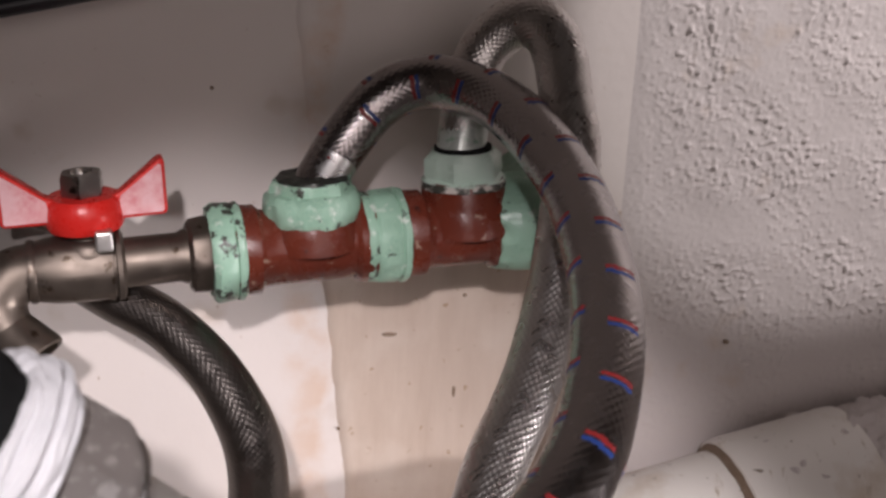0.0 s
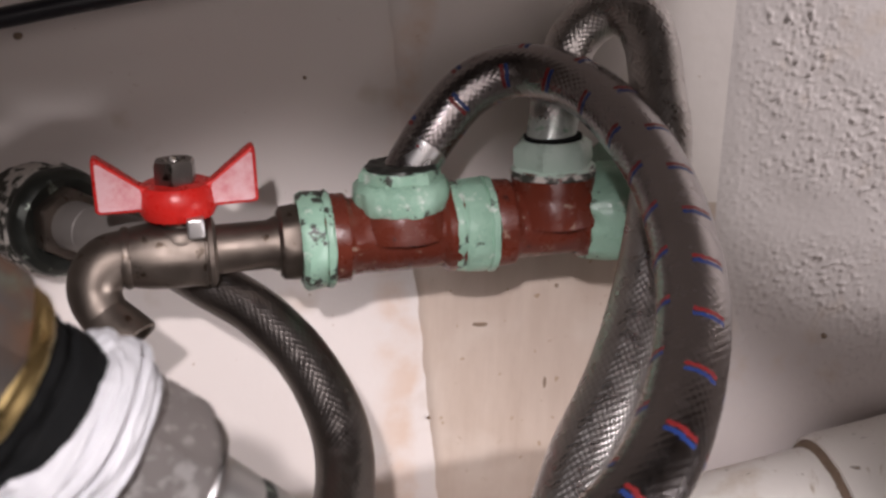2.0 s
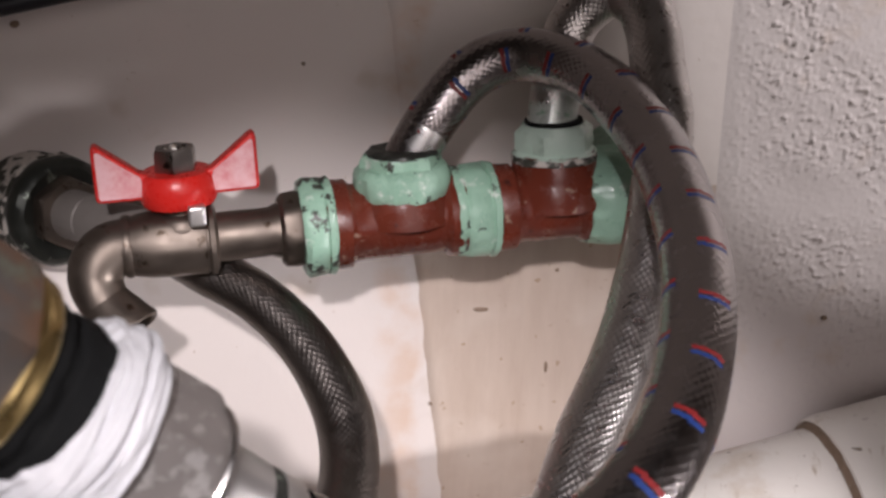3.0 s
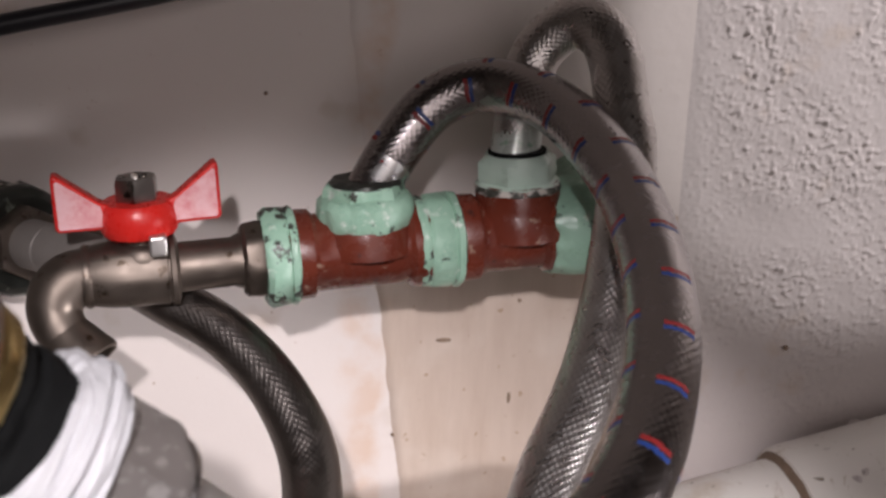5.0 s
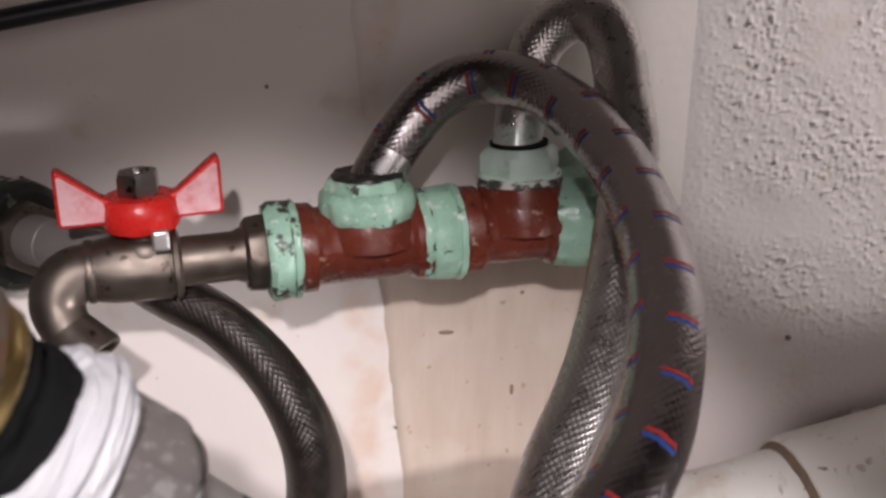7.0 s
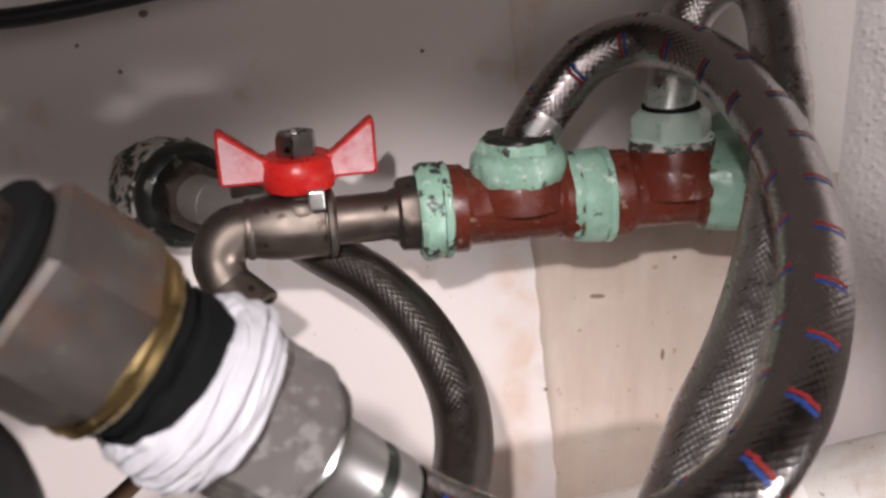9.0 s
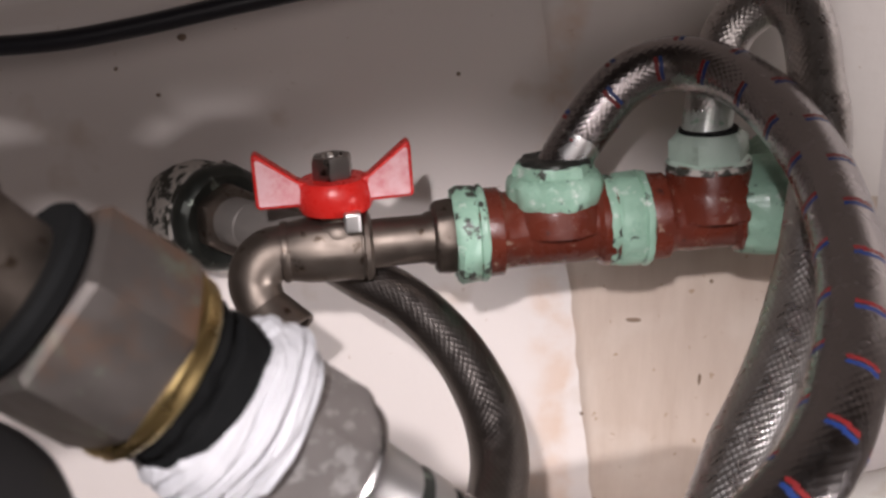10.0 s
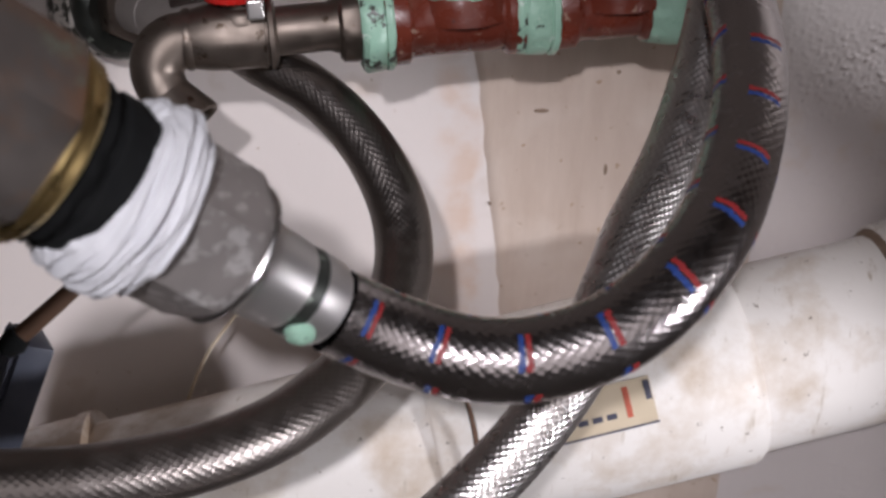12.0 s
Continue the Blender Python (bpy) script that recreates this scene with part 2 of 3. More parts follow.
def thing(name, at, label, category, group="", kind=""):
    ob = new(name)
    ob.empty_display_size = 0.02
    ob.location = at
    bpy.context.view_layer.update()
    return tagged(ob, label, category, group, kind)


def frame_of(origin, axis, up=(0, 0, 1)):
    """A pose whose z runs along axis and whose x lies as near to up as it can."""
    z = Vector(axis).normalized()
    x = Vector(up) - z * Vector(up).dot(z)
    x.normalize()
    y = z.cross(x)
    m = Matrix((x, y, z)).transposed().to_4x4()
    m.translation = origin
    return m


def lathe(m, profile, segs=48, sides=None, wobble=0.0, seed=0.0, caps=True, squash=1.0):
    """A body of revolution in millimetres: (along, radius) or (along, radius, round), where round 0 gives a polygon of that many sides."""
    bm = bmesh.new()
    rings = []
    for row in profile:
        s, r = row[0], row[1]
        roundness = row[2] if len(row) > 2 else 1.0
        ring = []
        for k in range(segs):
            a = 2 * math.pi * k / segs
            q = r
            if sides and roundness < 1:
                w = math.pi / sides
                q = r * (roundness + (1 - roundness) * math.cos(w) / math.cos((a % (2 * w)) - w))
            p = Vector((math.cos(a) * q, math.sin(a) * q * squash, s))
            if wobble:
                n = noise.noise(p * 0.22 + Vector((seed, seed * 1.7, 0))) + 0.5 * noise.noise(p * 0.6 + Vector((0, seed, 3)))
                p.x += math.cos(a) * wobble * n
                p.y += math.sin(a) * wobble * n
                p.z += wobble * 0.6 * noise.noise(p * 0.3 + Vector((9, seed, 1)))
            ring.append(bm.verts.new(m @ (p * MM)))
        rings.append(ring)
    for a, b in zip(rings, rings[1:]):
        for k in range(segs):
            bm.faces.new((a[k], a[(k + 1) % segs], b[(k + 1) % segs], b[k]))
    if caps:
        bm.faces.new(rings[0][::-1])
        bm.faces.new(rings[-1])
    return bm


def box(m, x, y, z, bevel=0.4, segs=2):
    bm = bmesh.new()
    bmesh.ops.create_cube(bm, size=1, matrix=Matrix.Diagonal((x * MM, y * MM, z * MM, 1)))
    if bevel:
        bmesh.ops.bevel(bm, geom=bm.edges[:], offset=bevel * MM, segments=segs, affect="EDGES", profile=0.6)
    bm.transform(m)
    return bm


def slab(m, outline, thick, bevel=0.8):
    """A plate: an outline in x and z, in millimetres, given a thickness along y."""
    bm = bmesh.new()
    low = [bm.verts.new(Vector((x, -thick / 2, z)) * MM) for x, z in outline]
    high = [bm.verts.new(Vector((x, thick / 2, z)) * MM) for x, z in outline]
    bm.faces.new(low)
    bm.faces.new(high[::-1])
    for k in range(len(low)):
        n = (k + 1) % len(low)
        bm.faces.new((low[n], low[k], high[k], high[n]))
    bmesh.ops.recalc_face_normals(bm, faces=bm.faces[:])
    if bevel:
        bmesh.ops.bevel(bm, geom=bm.edges[:], offset=bevel * MM, segments=3, affect="EDGES", profile=0.6)
    bm.transform(m)
    return bm


def smooth_line(points, spacing):
    """A Catmull-Rom line through points, resampled evenly. Points are in millimetres, the fourth number is a radius."""
    p = np.array(points, float)
    p = np.vstack([2 * p[0] - p[1], p, 2 * p[-1] - p[-2]])
    out = []
    for k in range(1, len(p) - 2):
        for u in np.linspace(0, 1, 24, endpoint=False):
            a, b, c, d = p[k - 1], p[k], p[k + 1], p[k + 2]
            out.append(0.5 * (2 * b + (c - a) * u + (2 * a - 5 * b + 4 * c - d) * u**2 + (3 * b - a - 3 * c + d) * u**3))
    out.append(p[-2])
    out = np.array(out)
    for _ in range(40):
        out[1:-1] = 0.25 * out[:-2] + 0.5 * out[1:-1] + 0.25 * out[2:]
    far = np.r_[0, np.cumsum(np.linalg.norm(np.diff(out[:, :3], axis=0), axis=1))]
    at = np.arange(0, far[-1], spacing)
    return at, np.stack([np.interp(at, far, out[:, k]) for k in range(out.shape[1])], 1)


def tube_frames(line):
    t = np.gradient(line[:, :3], axis=0)
    t /= np.linalg.norm(t, axis=1)[:, None]
    n = np.zeros_like(t)
    first = np.cross(t[0], (0.3, 1, 0.2))
    n[0] = first / np.linalg.norm(first)
    for k in range(1, len(t)):
        v = n[k - 1] - t[k] * (n[k - 1] @ t[k])
        n[k] = v / np.linalg.norm(v)
    return t, n, np.cross(t, n)


def tube(points, spacing=1.5, segs=32):
    at, line = smooth_line(points, spacing)
    t, n, b = tube_frames(line)
    bm = bmesh.new()
    rings = []
    for k in range(len(line)):
        rings.append([bm.verts.new(W(*(line[k, :3] + line[k, 3] * (math.cos(a) * n[k] + math.sin(a) * b[k]))))
                      for a in (2 * math.pi * i / segs for i in range(segs))])
    for a, b2 in zip(rings, rings[1:]):
        for k in range(segs):
            bm.faces.new((a[k], a[(k + 1) % segs], b2[(k + 1) % segs], b2[k]))
    bm.faces.new(rings[0][::-1])
    bm.faces.new(rings[-1])
    return bm


def braid(name, points, parent, strands=13, cell=2.6, relief=0.17, spacing=0.42, segs=192, coloured=True, shift=0.0, steel=None):
    """A woven steel sleeve: every crossing of the strands is a small cushion, and some strands are red and blue threads."""
    at, line = smooth_line(points, spacing)
    t, n, b = tube_frames(line)
    a = np.linspace(0, 2 * math.pi, segs, endpoint=False)
    k = math.pi / cell
    u, v = strands * a[None] + k * at[:, None], strands * a[None] - k * at[:, None]
    side = np.clip(1.6 * np.cos(u) * np.cos(v), -1, 1)
    one, two = np.cos(u) ** 2 * (1 + 0.75 * side), np.cos(v) ** 2 * (1 - 0.75 * side)
    h = relief * (0.5 * np.maximum(one, two) + 0.45 * np.sqrt(np.abs(np.cos(u) * np.cos(v))) - 0.9)
    r = line[:, 3:4] + h
    place = line[:, None, :3] + r[..., None] * (np.cos(a)[None, :, None] * n[:, None] + np.sin(a)[None, :, None] * b[:, None])
    verts = place.reshape(-1, 3) * MM + np.array([0, 0, LIFT])
    rows, i = np.arange(len(at) - 1)[:, None], np.arange(segs)[None]
    j = (i + 1) % segs
    faces = np.stack([rows * segs + i, rows * segs + j, (rows + 1) * segs + j, (rows + 1) * segs + i], -1).reshape(-1, 4)
    me = bpy.data.meshes.new(name)
    me.from_pydata(verts.tolist(), [], faces.tolist())
    for m in (steel or BRAID, THREAD_RED, THREAD_BLUE):
        me.materials.append(m)
    if coloured:
        fourth = np.floor(a / (math.pi / 2))
        local = a / (math.pi / 2) - fourth
        along = (at[:-1, None] + shift + (19.0 * 0.35) * fourth[None] + 0.7 * local[None]) % 19.0
        sector = (local[None] < 0.58) & (at[:-1, None] > 0)
        slot = np.where((along < 1.3) & sector, 1, np.where((along > 1.7) & (along < 3.0) & sector, 2, 0))
        me.polygons.foreach_set("material_index", slot.reshape(-1).astype(np.int32))
    me.polygons.foreach_set("use_smooth", np.ones(len(faces), bool))
    uv = me.uv_layers.new(name="UVMap")
    uu = np.stack([(i + 0 * rows) / segs, 0 * i + at[:-1, None] / 50], -1)
    uv.data.foreach_set("uv", np.repeat(uu.reshape(-1, 2), 4, axis=0).reshape(-1).astype(np.float32))
    me.update()
    ob = new(name, me)
    ob.parent = parent
    ob.matrix_parent_inverse = parent.matrix_world.inverted()
    return ob


# ---- the room ----
SLOPE = 0.165


def wall_y(x):
    return 470 + SLOPE * (x + 7)


WALL_AXIS = Vector((1, SLOPE, 0)).normalized()
WALL_OUT = Vector((SLOPE, -1, 0)).normalized()


def wall_piece(name, x0, x1, z0, z1, out, thick, material, label, parent=None, kind="structure"):
    """A slab of wall between two stations, out millimetres proud of the wall's face."""
    bm = bmesh.new()
    ends = []
    for x in (x0, x1):
        for z in (z0, z1):
            for d in (out, out - thick):
                p = Vector((x, wall_y(x), z)) + WALL_OUT * d
                ends.append(bm.verts.new(W(*p)))
    bmesh.ops.convex_hull(bm, input=ends)
    ob = part(name, bm, material, parent, smooth=False)
    if parent is None:
        tagged(ob, label, "wall", kind=kind)
    return ob


def uneven_sheet(name, x0, x1, z0, z1, step_mm, rise, material, parent):
    """A plastered face: a fine grid over the wall whose relief comes from rise(x, z), in millimetres."""
    xs, zs = np.arange(x0, x1 + step_mm / 2, step_mm), np.arange(z0, z1 + step_mm / 2, step_mm)
    verts = []
    for z in zs:
        for x in xs:
            p = Vector((x, wall_y(x), z)) + WALL_OUT * rise(x, z)
            verts.append(W(*p)[:])
    c, faces = len(xs), []
    for j in range(len(zs) - 1):
        for i in range(c - 1):
            faces.append((j * c + i, j * c + i + 1, (j + 1) * c + i + 1, (j + 1) * c + i))
    me = bpy.data.meshes.new(name)
    me.from_pydata(verts, [], faces)
    me.materials.append(material)
    me.polygons.foreach_set("use_smooth", np.ones(len(faces), bool))
    ob = new(name, me)
    ob.parent = parent
    return ob


back_wall = wall_piece("wall_north", -1100, 1100, -600, 1900, 0, 120, PAINT, "smooth cream painted wall with brown specks and stains")


def plaster_rise(x, z):
    edge = min(1.0, max(0.0, (x - 66 - 5 * noise.noise(Vector((z * 0.03, 5, 1)))) / 14))
    calm = min(1.0, max(0.12, (x - 70) / 26)) * min(1.0, max(0.35, (z + 250) / 90))
    v = Vector((x, z * 1.2, 0))
    ridge = 0.6 * noise.noise(v * 0.30) + 0.9 * noise.noise(v * 0.62 + Vector((7, 3, 1))) + 0.5 * noise.noise(v * 1.2 + Vector((1, 9, 4)))
    ridge = 1.9 * max(0.0, ridge - 0.12) - 0.9 * max(0.0, -ridge - 0.35)
    patch = min(1.1, max(0.12, 0.75 + 1.5 * noise.noise(v * 0.035 + Vector((2, 2, 2)))))
    return -0.5 + 1.3 * edge + calm * (1.1 * patch * ridge + 0.8 * noise.noise(v * 0.05))


def strip_edge(z):
    """The strip's edge leans: further in at the foot of the wall."""
    return -31 + 0.125 * (-165 - z)


def strip_rise(x, z):
    foot = min(1.0, max(0.0, (x - strip_edge(z) - 1.0 * noise.noise(Vector((z * 0.12, 7, 0)))) / 3.5))
    v = Vector((x, z, 0))
    return -0.7 + 1.5 * foot + 0.35 * noise.noise(v * 0.03) + 0.12 * noise.noise(v * 0.3)


uneven_sheet("rough_plaster", 58, 235, -400, 40, 0.65, plaster_rise, PLASTER, back_wall)
uneven_sheet("plaster_strip", -46, 76, -420, -126, 1.5, strip_rise, STRIP, back_wall)
uneven_sheet("painted_strip", -64, 76, -126, 60, 1.5, strip_rise, PAINT, back_wall)

CHIP = plain("brown_dirt", (0.16, 0.11, 0.075), (0.30, 0.22, 0.16), 300, 0.8)
for cx, cz, wide, tall in ((-7, -173, 2.6, 0.8), (121, -177, 1.3, 1.1), (-163, -72, 1.6, 1.3), (-186, -83, 0.9, 0.9), (-172, -92, 0.8, 0.7), (-70, -84, 0.7, 0.7), (18, -196, 0.7, 2.4), (-24, -210, 0.7, 0.6), (20, -158, 0.9, 0.8), (-142, -48, 1.0, 0.8)):
    p = Vector((cx, wall_y(cx), cz)) + WALL_OUT * (1.9 if cx > 80 else 0.9 if cx > -30 else 0.2)
    m = frame_of(W(*p), WALL_OUT) @ Matrix.Diagonal((tall, wide, 1, 1))
    part("dirt_speck", lathe(m, [(-1.2, 0.8), (0, 1.0), (0.3, 0.8), (0.45, 0.3)], 14, wobble=0.35, seed=cx * 0.1), CHIP, back_wall)

# Unseen surfaces that close the room; walls and ceiling carry the dimmed colours.
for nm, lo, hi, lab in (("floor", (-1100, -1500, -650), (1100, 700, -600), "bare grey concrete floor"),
                        ("ceiling", (-1100, -1500, 1900), (1100, 700, 1950), "plain unseen ceiling with dimness in its paint"),
                        ("wall_south", (-1100, -1600, -600), (1100, -1500, 1900), "plain unseen wall with dimness in its paint"),
                        ("wall_west", (-1200, -1500, -600), (-1100, 700, 1900), "plain unseen side wall with dimness in its paint"),
                        ("wall_east", (1100, -1500, -600), (1200, 700, 1900), "plain unseen side wall with dimness in its paint")):
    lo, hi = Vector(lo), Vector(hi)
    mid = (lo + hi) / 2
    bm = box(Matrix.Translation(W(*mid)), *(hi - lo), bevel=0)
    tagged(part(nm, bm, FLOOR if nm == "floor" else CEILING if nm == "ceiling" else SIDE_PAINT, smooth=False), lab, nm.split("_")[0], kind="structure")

# ---- the valve and the two tees ----
CHAIN = Vector((0.958, 0.27, 0.075)).normalized()
HEAD = Vector((-57.6, 403.2, -124.0))
UP = (Vector((0, 0, 1)) - CHAIN * CHAIN.z).normalized()
FRONT = CHAIN.cross(UP).normalized()


def on_chain(s, up=0.0, front=0.0):
    """A spot s millimetres along the row of fittings."""
    return W(*(HEAD + CHAIN * s + UP * up + FRONT * front))


def along(s):
    return frame_of(on_chain(s), CHAIN)


def upright(s, h=0.0, lean=(0, 0, 0)):
    return frame_of(on_chain(s, h), UP + Vector(lean), CHAIN)


def pipe_tee(name, s0, branch, s1, top, label):
    tee = thing(name, on_chain(branch, -13), label, "pipe tee", "tees in a row")
    body = lathe(along(0), [(s0, 10), (s0, 13.4), (s0 + 1, 13.9), (s0 + 8, 13.7), (s0 + 9.5, 12.2), (branch - 12, 11.7), (branch - 8, 12.0),
                            (branch + 8, 12.0), (branch + 12, 11.7), (s1 - 9.5, 12.2), (s1 - 8, 13.6), (s1 - 1, 13.8), (s1, 13.3), (s1, 10)], wobble=0.35, seed=branch)
    part("run", body, RED_OXIDE, tee)
    stub = lathe(upright(branch), [(0, 16.0), (5, 15.4), (8, 14.4), (10.5, 13.6), (top - 1, 13.4), (top, 12.6), (top, 9)], wobble=0.3, seed=branch + 4)
    part("branch", stub, RED_OXIDE, tee)
    return tee


tee_a = pipe_tee("pipe_tee", 2, 28, 49, 13, "red oxide painted iron pipe tee with flaking green sealant")
tee_b = pipe_tee("pipe_tee", 54, 77, 92, 17, "red oxide painted iron pipe tee beside the hose loop")
part("bare_rim", lathe(upright(77), [(14.2, 12), (14.2, 13.3), (14.8, 13.7), (16, 13.6), (16.6, 13.2), (16.6, 10)], 48, wobble=0.5, seed=17), FLAKED, tee_b, "bare whitish rim")
part("casting_mark", lathe(frame_of(on_chain(83, 8.5, 10.3), FRONT * 0.8 + UP * 0.6), [(-1, 3.4), (1.0, 3.3), (1.5, 2.9), (1.6, 0.5)], 24), RED_OXIDE, tee_b)

joint = thing("sealed_joint", on_chain(0, -15), "green painted threaded joint between valve and tee", "pipe joint")
part("collar", lathe(along(0), [(-4.5, 11), (-4.5, 14.2), (-3, 15.2), (2.2, 15.0), (3.4, 13.8), (3.4, 11)], wobble=0.9, seed=2), GREEN_WORN, joint)
part("rim", lathe(along(0), [(3.0, 12), (3.0, 15.0), (4.6, 15.3), (5.4, 14.4), (5.4, 12)], wobble=0.35, seed=5), GREEN_WORN, joint)
joint_b = thing("sealed_joint", on_chain(51, -15), "green painted threaded joint between the two tees", "pipe joint")
part("collar", lathe(along(51), [(-5.5, 11), (-5.2, 13.9), (-4, 14.8), (1.8, 14.7), (2.6, 14.1), (3.2, 15.0), (5.0, 14.9), (5.6, 13.8), (5.6, 11)], wobble=0.6, seed=8), GREEN, joint_b)
part("thread_paste", lathe(along(51), [(-8, 12), (-8, 13.8), (-6.5, 14.3), (-5, 13.9), (-5, 12)], wobble=0.9, seed=11), GREEN_WORN, joint_b)
joint_c = thing("sealed_joint", on_chain(104, -15), "green painted coupling at the end of the tees", "pipe joint")
part("collar", lathe(along(96), [(-11, 11), (-10.4, 14.0), (-8, 15.0), (-3, 15.9), (9, 16.2), (14, 15.6), (16, 14.2), (16, 11)], 72, wobble=1.3, seed=14), GREEN, joint_c)
part("pipe", lathe(frame_of(on_chain(108), -WALL_OUT), [(-8, 12), (-4, 13), (0, 13.2), (52, 13.2)]), GREEN, joint_c)

# ball valve with butterfly handle
valve = thing("ball_valve", on_chain(-40, -10), "aged nickel ball valve with a red butterfly handle", "valve")
part("union_nut", lathe(along(0), [(-11, 8), (-11, 10.4, 0.4), (-9.8, 11.8, 0.4), (-6, 12.2, 0.4), (-4, 11.8, 0.5), (-4, 8)], 48, 8, 0.3, 4), NICKEL, valve)
part("neck", lathe(along(0), [(-31, 7.5), (-29, 7.6), (-14, 7.5), (-12, 8.4), (-11, 8.4)]), NICKEL, valve)
part("body", lathe(along(0), [(-57, 7), (-56.5, 8.8), (-54, 9.4), (-50, 10.2), (-45, 10.8, 0.5), (-36, 11.0, 0.5), (-33.5, 11.0), (-33.2, 10.4), (-32.6, 10.4), (-32.2, 11.2), (-30.8, 11.0), (-29.8, 9.0), (-29.6, 7)], 64, 8, 0.2, 3), NICKEL, valve)
part("body_ring", lathe(along(0), [(-57.8, 7), (-57.8, 9.3), (-56.6, 9.7), (-55.4, 9.3), (-55.2, 7)]), NICKEL, valve)
STEM = -40.0
part("body_block", lathe(upright(STEM), [(-3, 9.4), (5.5, 9.2), (8, 8.6), (9.5, 7.0), (9.8, 4)], 48, 8, 0.25, 9), NICKEL, valve)
part("stem_boss", lathe(upright(STEM), [(4, 6.4), (9, 6.0), (11.2, 5.8), (11.6, 5.0), (11.6, 2)]), NICKEL, valve)
part("stop_pin", box(upright(STEM + 4.5) @ Matrix.Translation(Vector((0, -11.5, 11)) * MM), 5.2, 4.8, 6.2, 1.0, 3), SATIN, valve, "bright steel stop pin")
elbow_pts = [(HEAD + CHAIN * s + UP * u + FRONT * f) for s, u, f in
             ((-54, 0, 0), (-58, 0, 0), (-62, -0.8, 0.6), (-65.6, -4, 1.5), (-67.0, -8.5, 3), (-66, -13, 5), (-63.5, -17, 7), (-61, -20.5, 9))]
elbow = [(*p, r) for p, r in zip(elbow_pts, (8.3, 8.5, 8.7, 8.7, 8.3, 7.8, 7.4, 7.6))]
part("spout", tube(elbow, 0.8, 40), NICKEL, valve)
tip = Vector(elbow_pts[-1])
tip_way = (elbow_pts[-1] - elbow_pts[-2]).normalized()
part("spout_end", lathe(frame_of(W(*tip), tip_way), [(-10, 7.0), (-7, 7.6), (-4, 8.4), (0, 9.4), (3.0, 10.2), (4.2, 10.2), (4.8, 9.6), (4.4, 8.6), (1.0, 7.6)]), NICKEL, valve)

grip = part("handle", lathe(upright(STEM), [(11.8, 6), (12.2, 10.6), (14, 11.6), (17, 12.0), (20.4, 11.6), (22.2, 10.2), (22.6, 3)], 56), RED_PLASTIC, valve, "red plastic butterfly handle")
GRIP = Matrix.Translation(on_chain(STEM)) @ Matrix((CHAIN, -FRONT, UP)).transposed().to_4x4()
for side in (-1, 1):
    outline = [(5.5 * side, 15.5), (10 * side, 15.0), (23.0 * side, 15.2), (24.0 * side, 16.0), (24.0 * side, 31.5), (23.2 * side, 32.4), (22.2 * side, 32.2), (10.5 * side, 23.0), (5.5 * side, 21.6)]
    wing = part("wing", slab(GRIP @ Matrix.Translation(Vector((0, -1.5, 0)) * MM), outline if side > 0 else outline[::-1], 6.5, 1.0), RED_PLASTIC, grip)
    face = [(9.0 * side, 16.2), (22.4 * side, 16.2), (23.0 * side, 16.8), (23.0 * side, 30.4), (22.2 * side, 30.8), (10.6 * side, 22.2)]
    # Thin plate that carries the painted sheen of the wing.
    part("wing_face", slab(GRIP @ Matrix.Translation(Vector((0, -5.0, 0)) * MM), face if side > 0 else face[::-1], 0.9, 0.3), RED_FACE, grip, "wing face with pale sheen in its colour")
part("handle_nut", lathe(upright(STEM) @ pose(0, 0, 0, 0, 0, 22), [(22, 4), (22, 6.6, 0), (28.0, 6.6, 0), (29.2, 6.0, 0.3), (29.3, 3.6), (27.6, 3.2), (27.6, 0.6)], 48, 6), NUT_STEEL, grip, "worn steel hexagon nut")

# supply from the wall
supply = thing("wall_fitting", W(-158, 444, -140), "blackened pipe fitting in flaking white paint on the wall", "pipe fitting")
foot = Vector((-161, 447, -134))
way = (Vector((-104, 393, -127)) - foot).normalized()
part("rosette", lathe(frame_of(W(*foot), way), [(-9, 16), (-4, 18.6), (4, 19.0), (12, 18.0), (16, 16.6), (17, 13)], 56, wobble=1.4, seed=21), FLAKED, supply)
part("black_collar", lathe(frame_of(W(*foot), way), [(14, 12), (14, 17.0), (15.5, 18.4), (18, 18.8), (21, 17.8), (22.5, 15.4), (21.5, 12.6), (19, 9)], 56, wobble=0.6, seed=6), DARK_METAL, supply)
part("thread_paste", lathe(frame_of(W(*foot), way), [(12.6, 14), (12.8, 18.2), (13.8, 19.0), (14.8, 18.2), (14.8, 14)], 56, wobble=1.1, seed=15), FLAKED, supply)
part("hex_nut", lathe(frame_of(W(*foot), way), [(19, 9), (19.5, 12.6, 0.1), (26, 12.8, 0.1), (27, 11.8, 0.3), (27, 7)], 48, 6), NICKEL, supply)
part("nipple", lathe(frame_of(W(*foot), way), [(24, 8.4), (40, 8.2), (40.4, 7.8), (41.2, 7.8), (41.6, 8.6), (80, 8.2)], 36), GREY_PIPE, supply)

# ---- hoses ----
hose_a = thing("braided_hose", on_chain(28, 13), "braided steel hose with red and blue threads looping over", "hose", "flexible hoses")
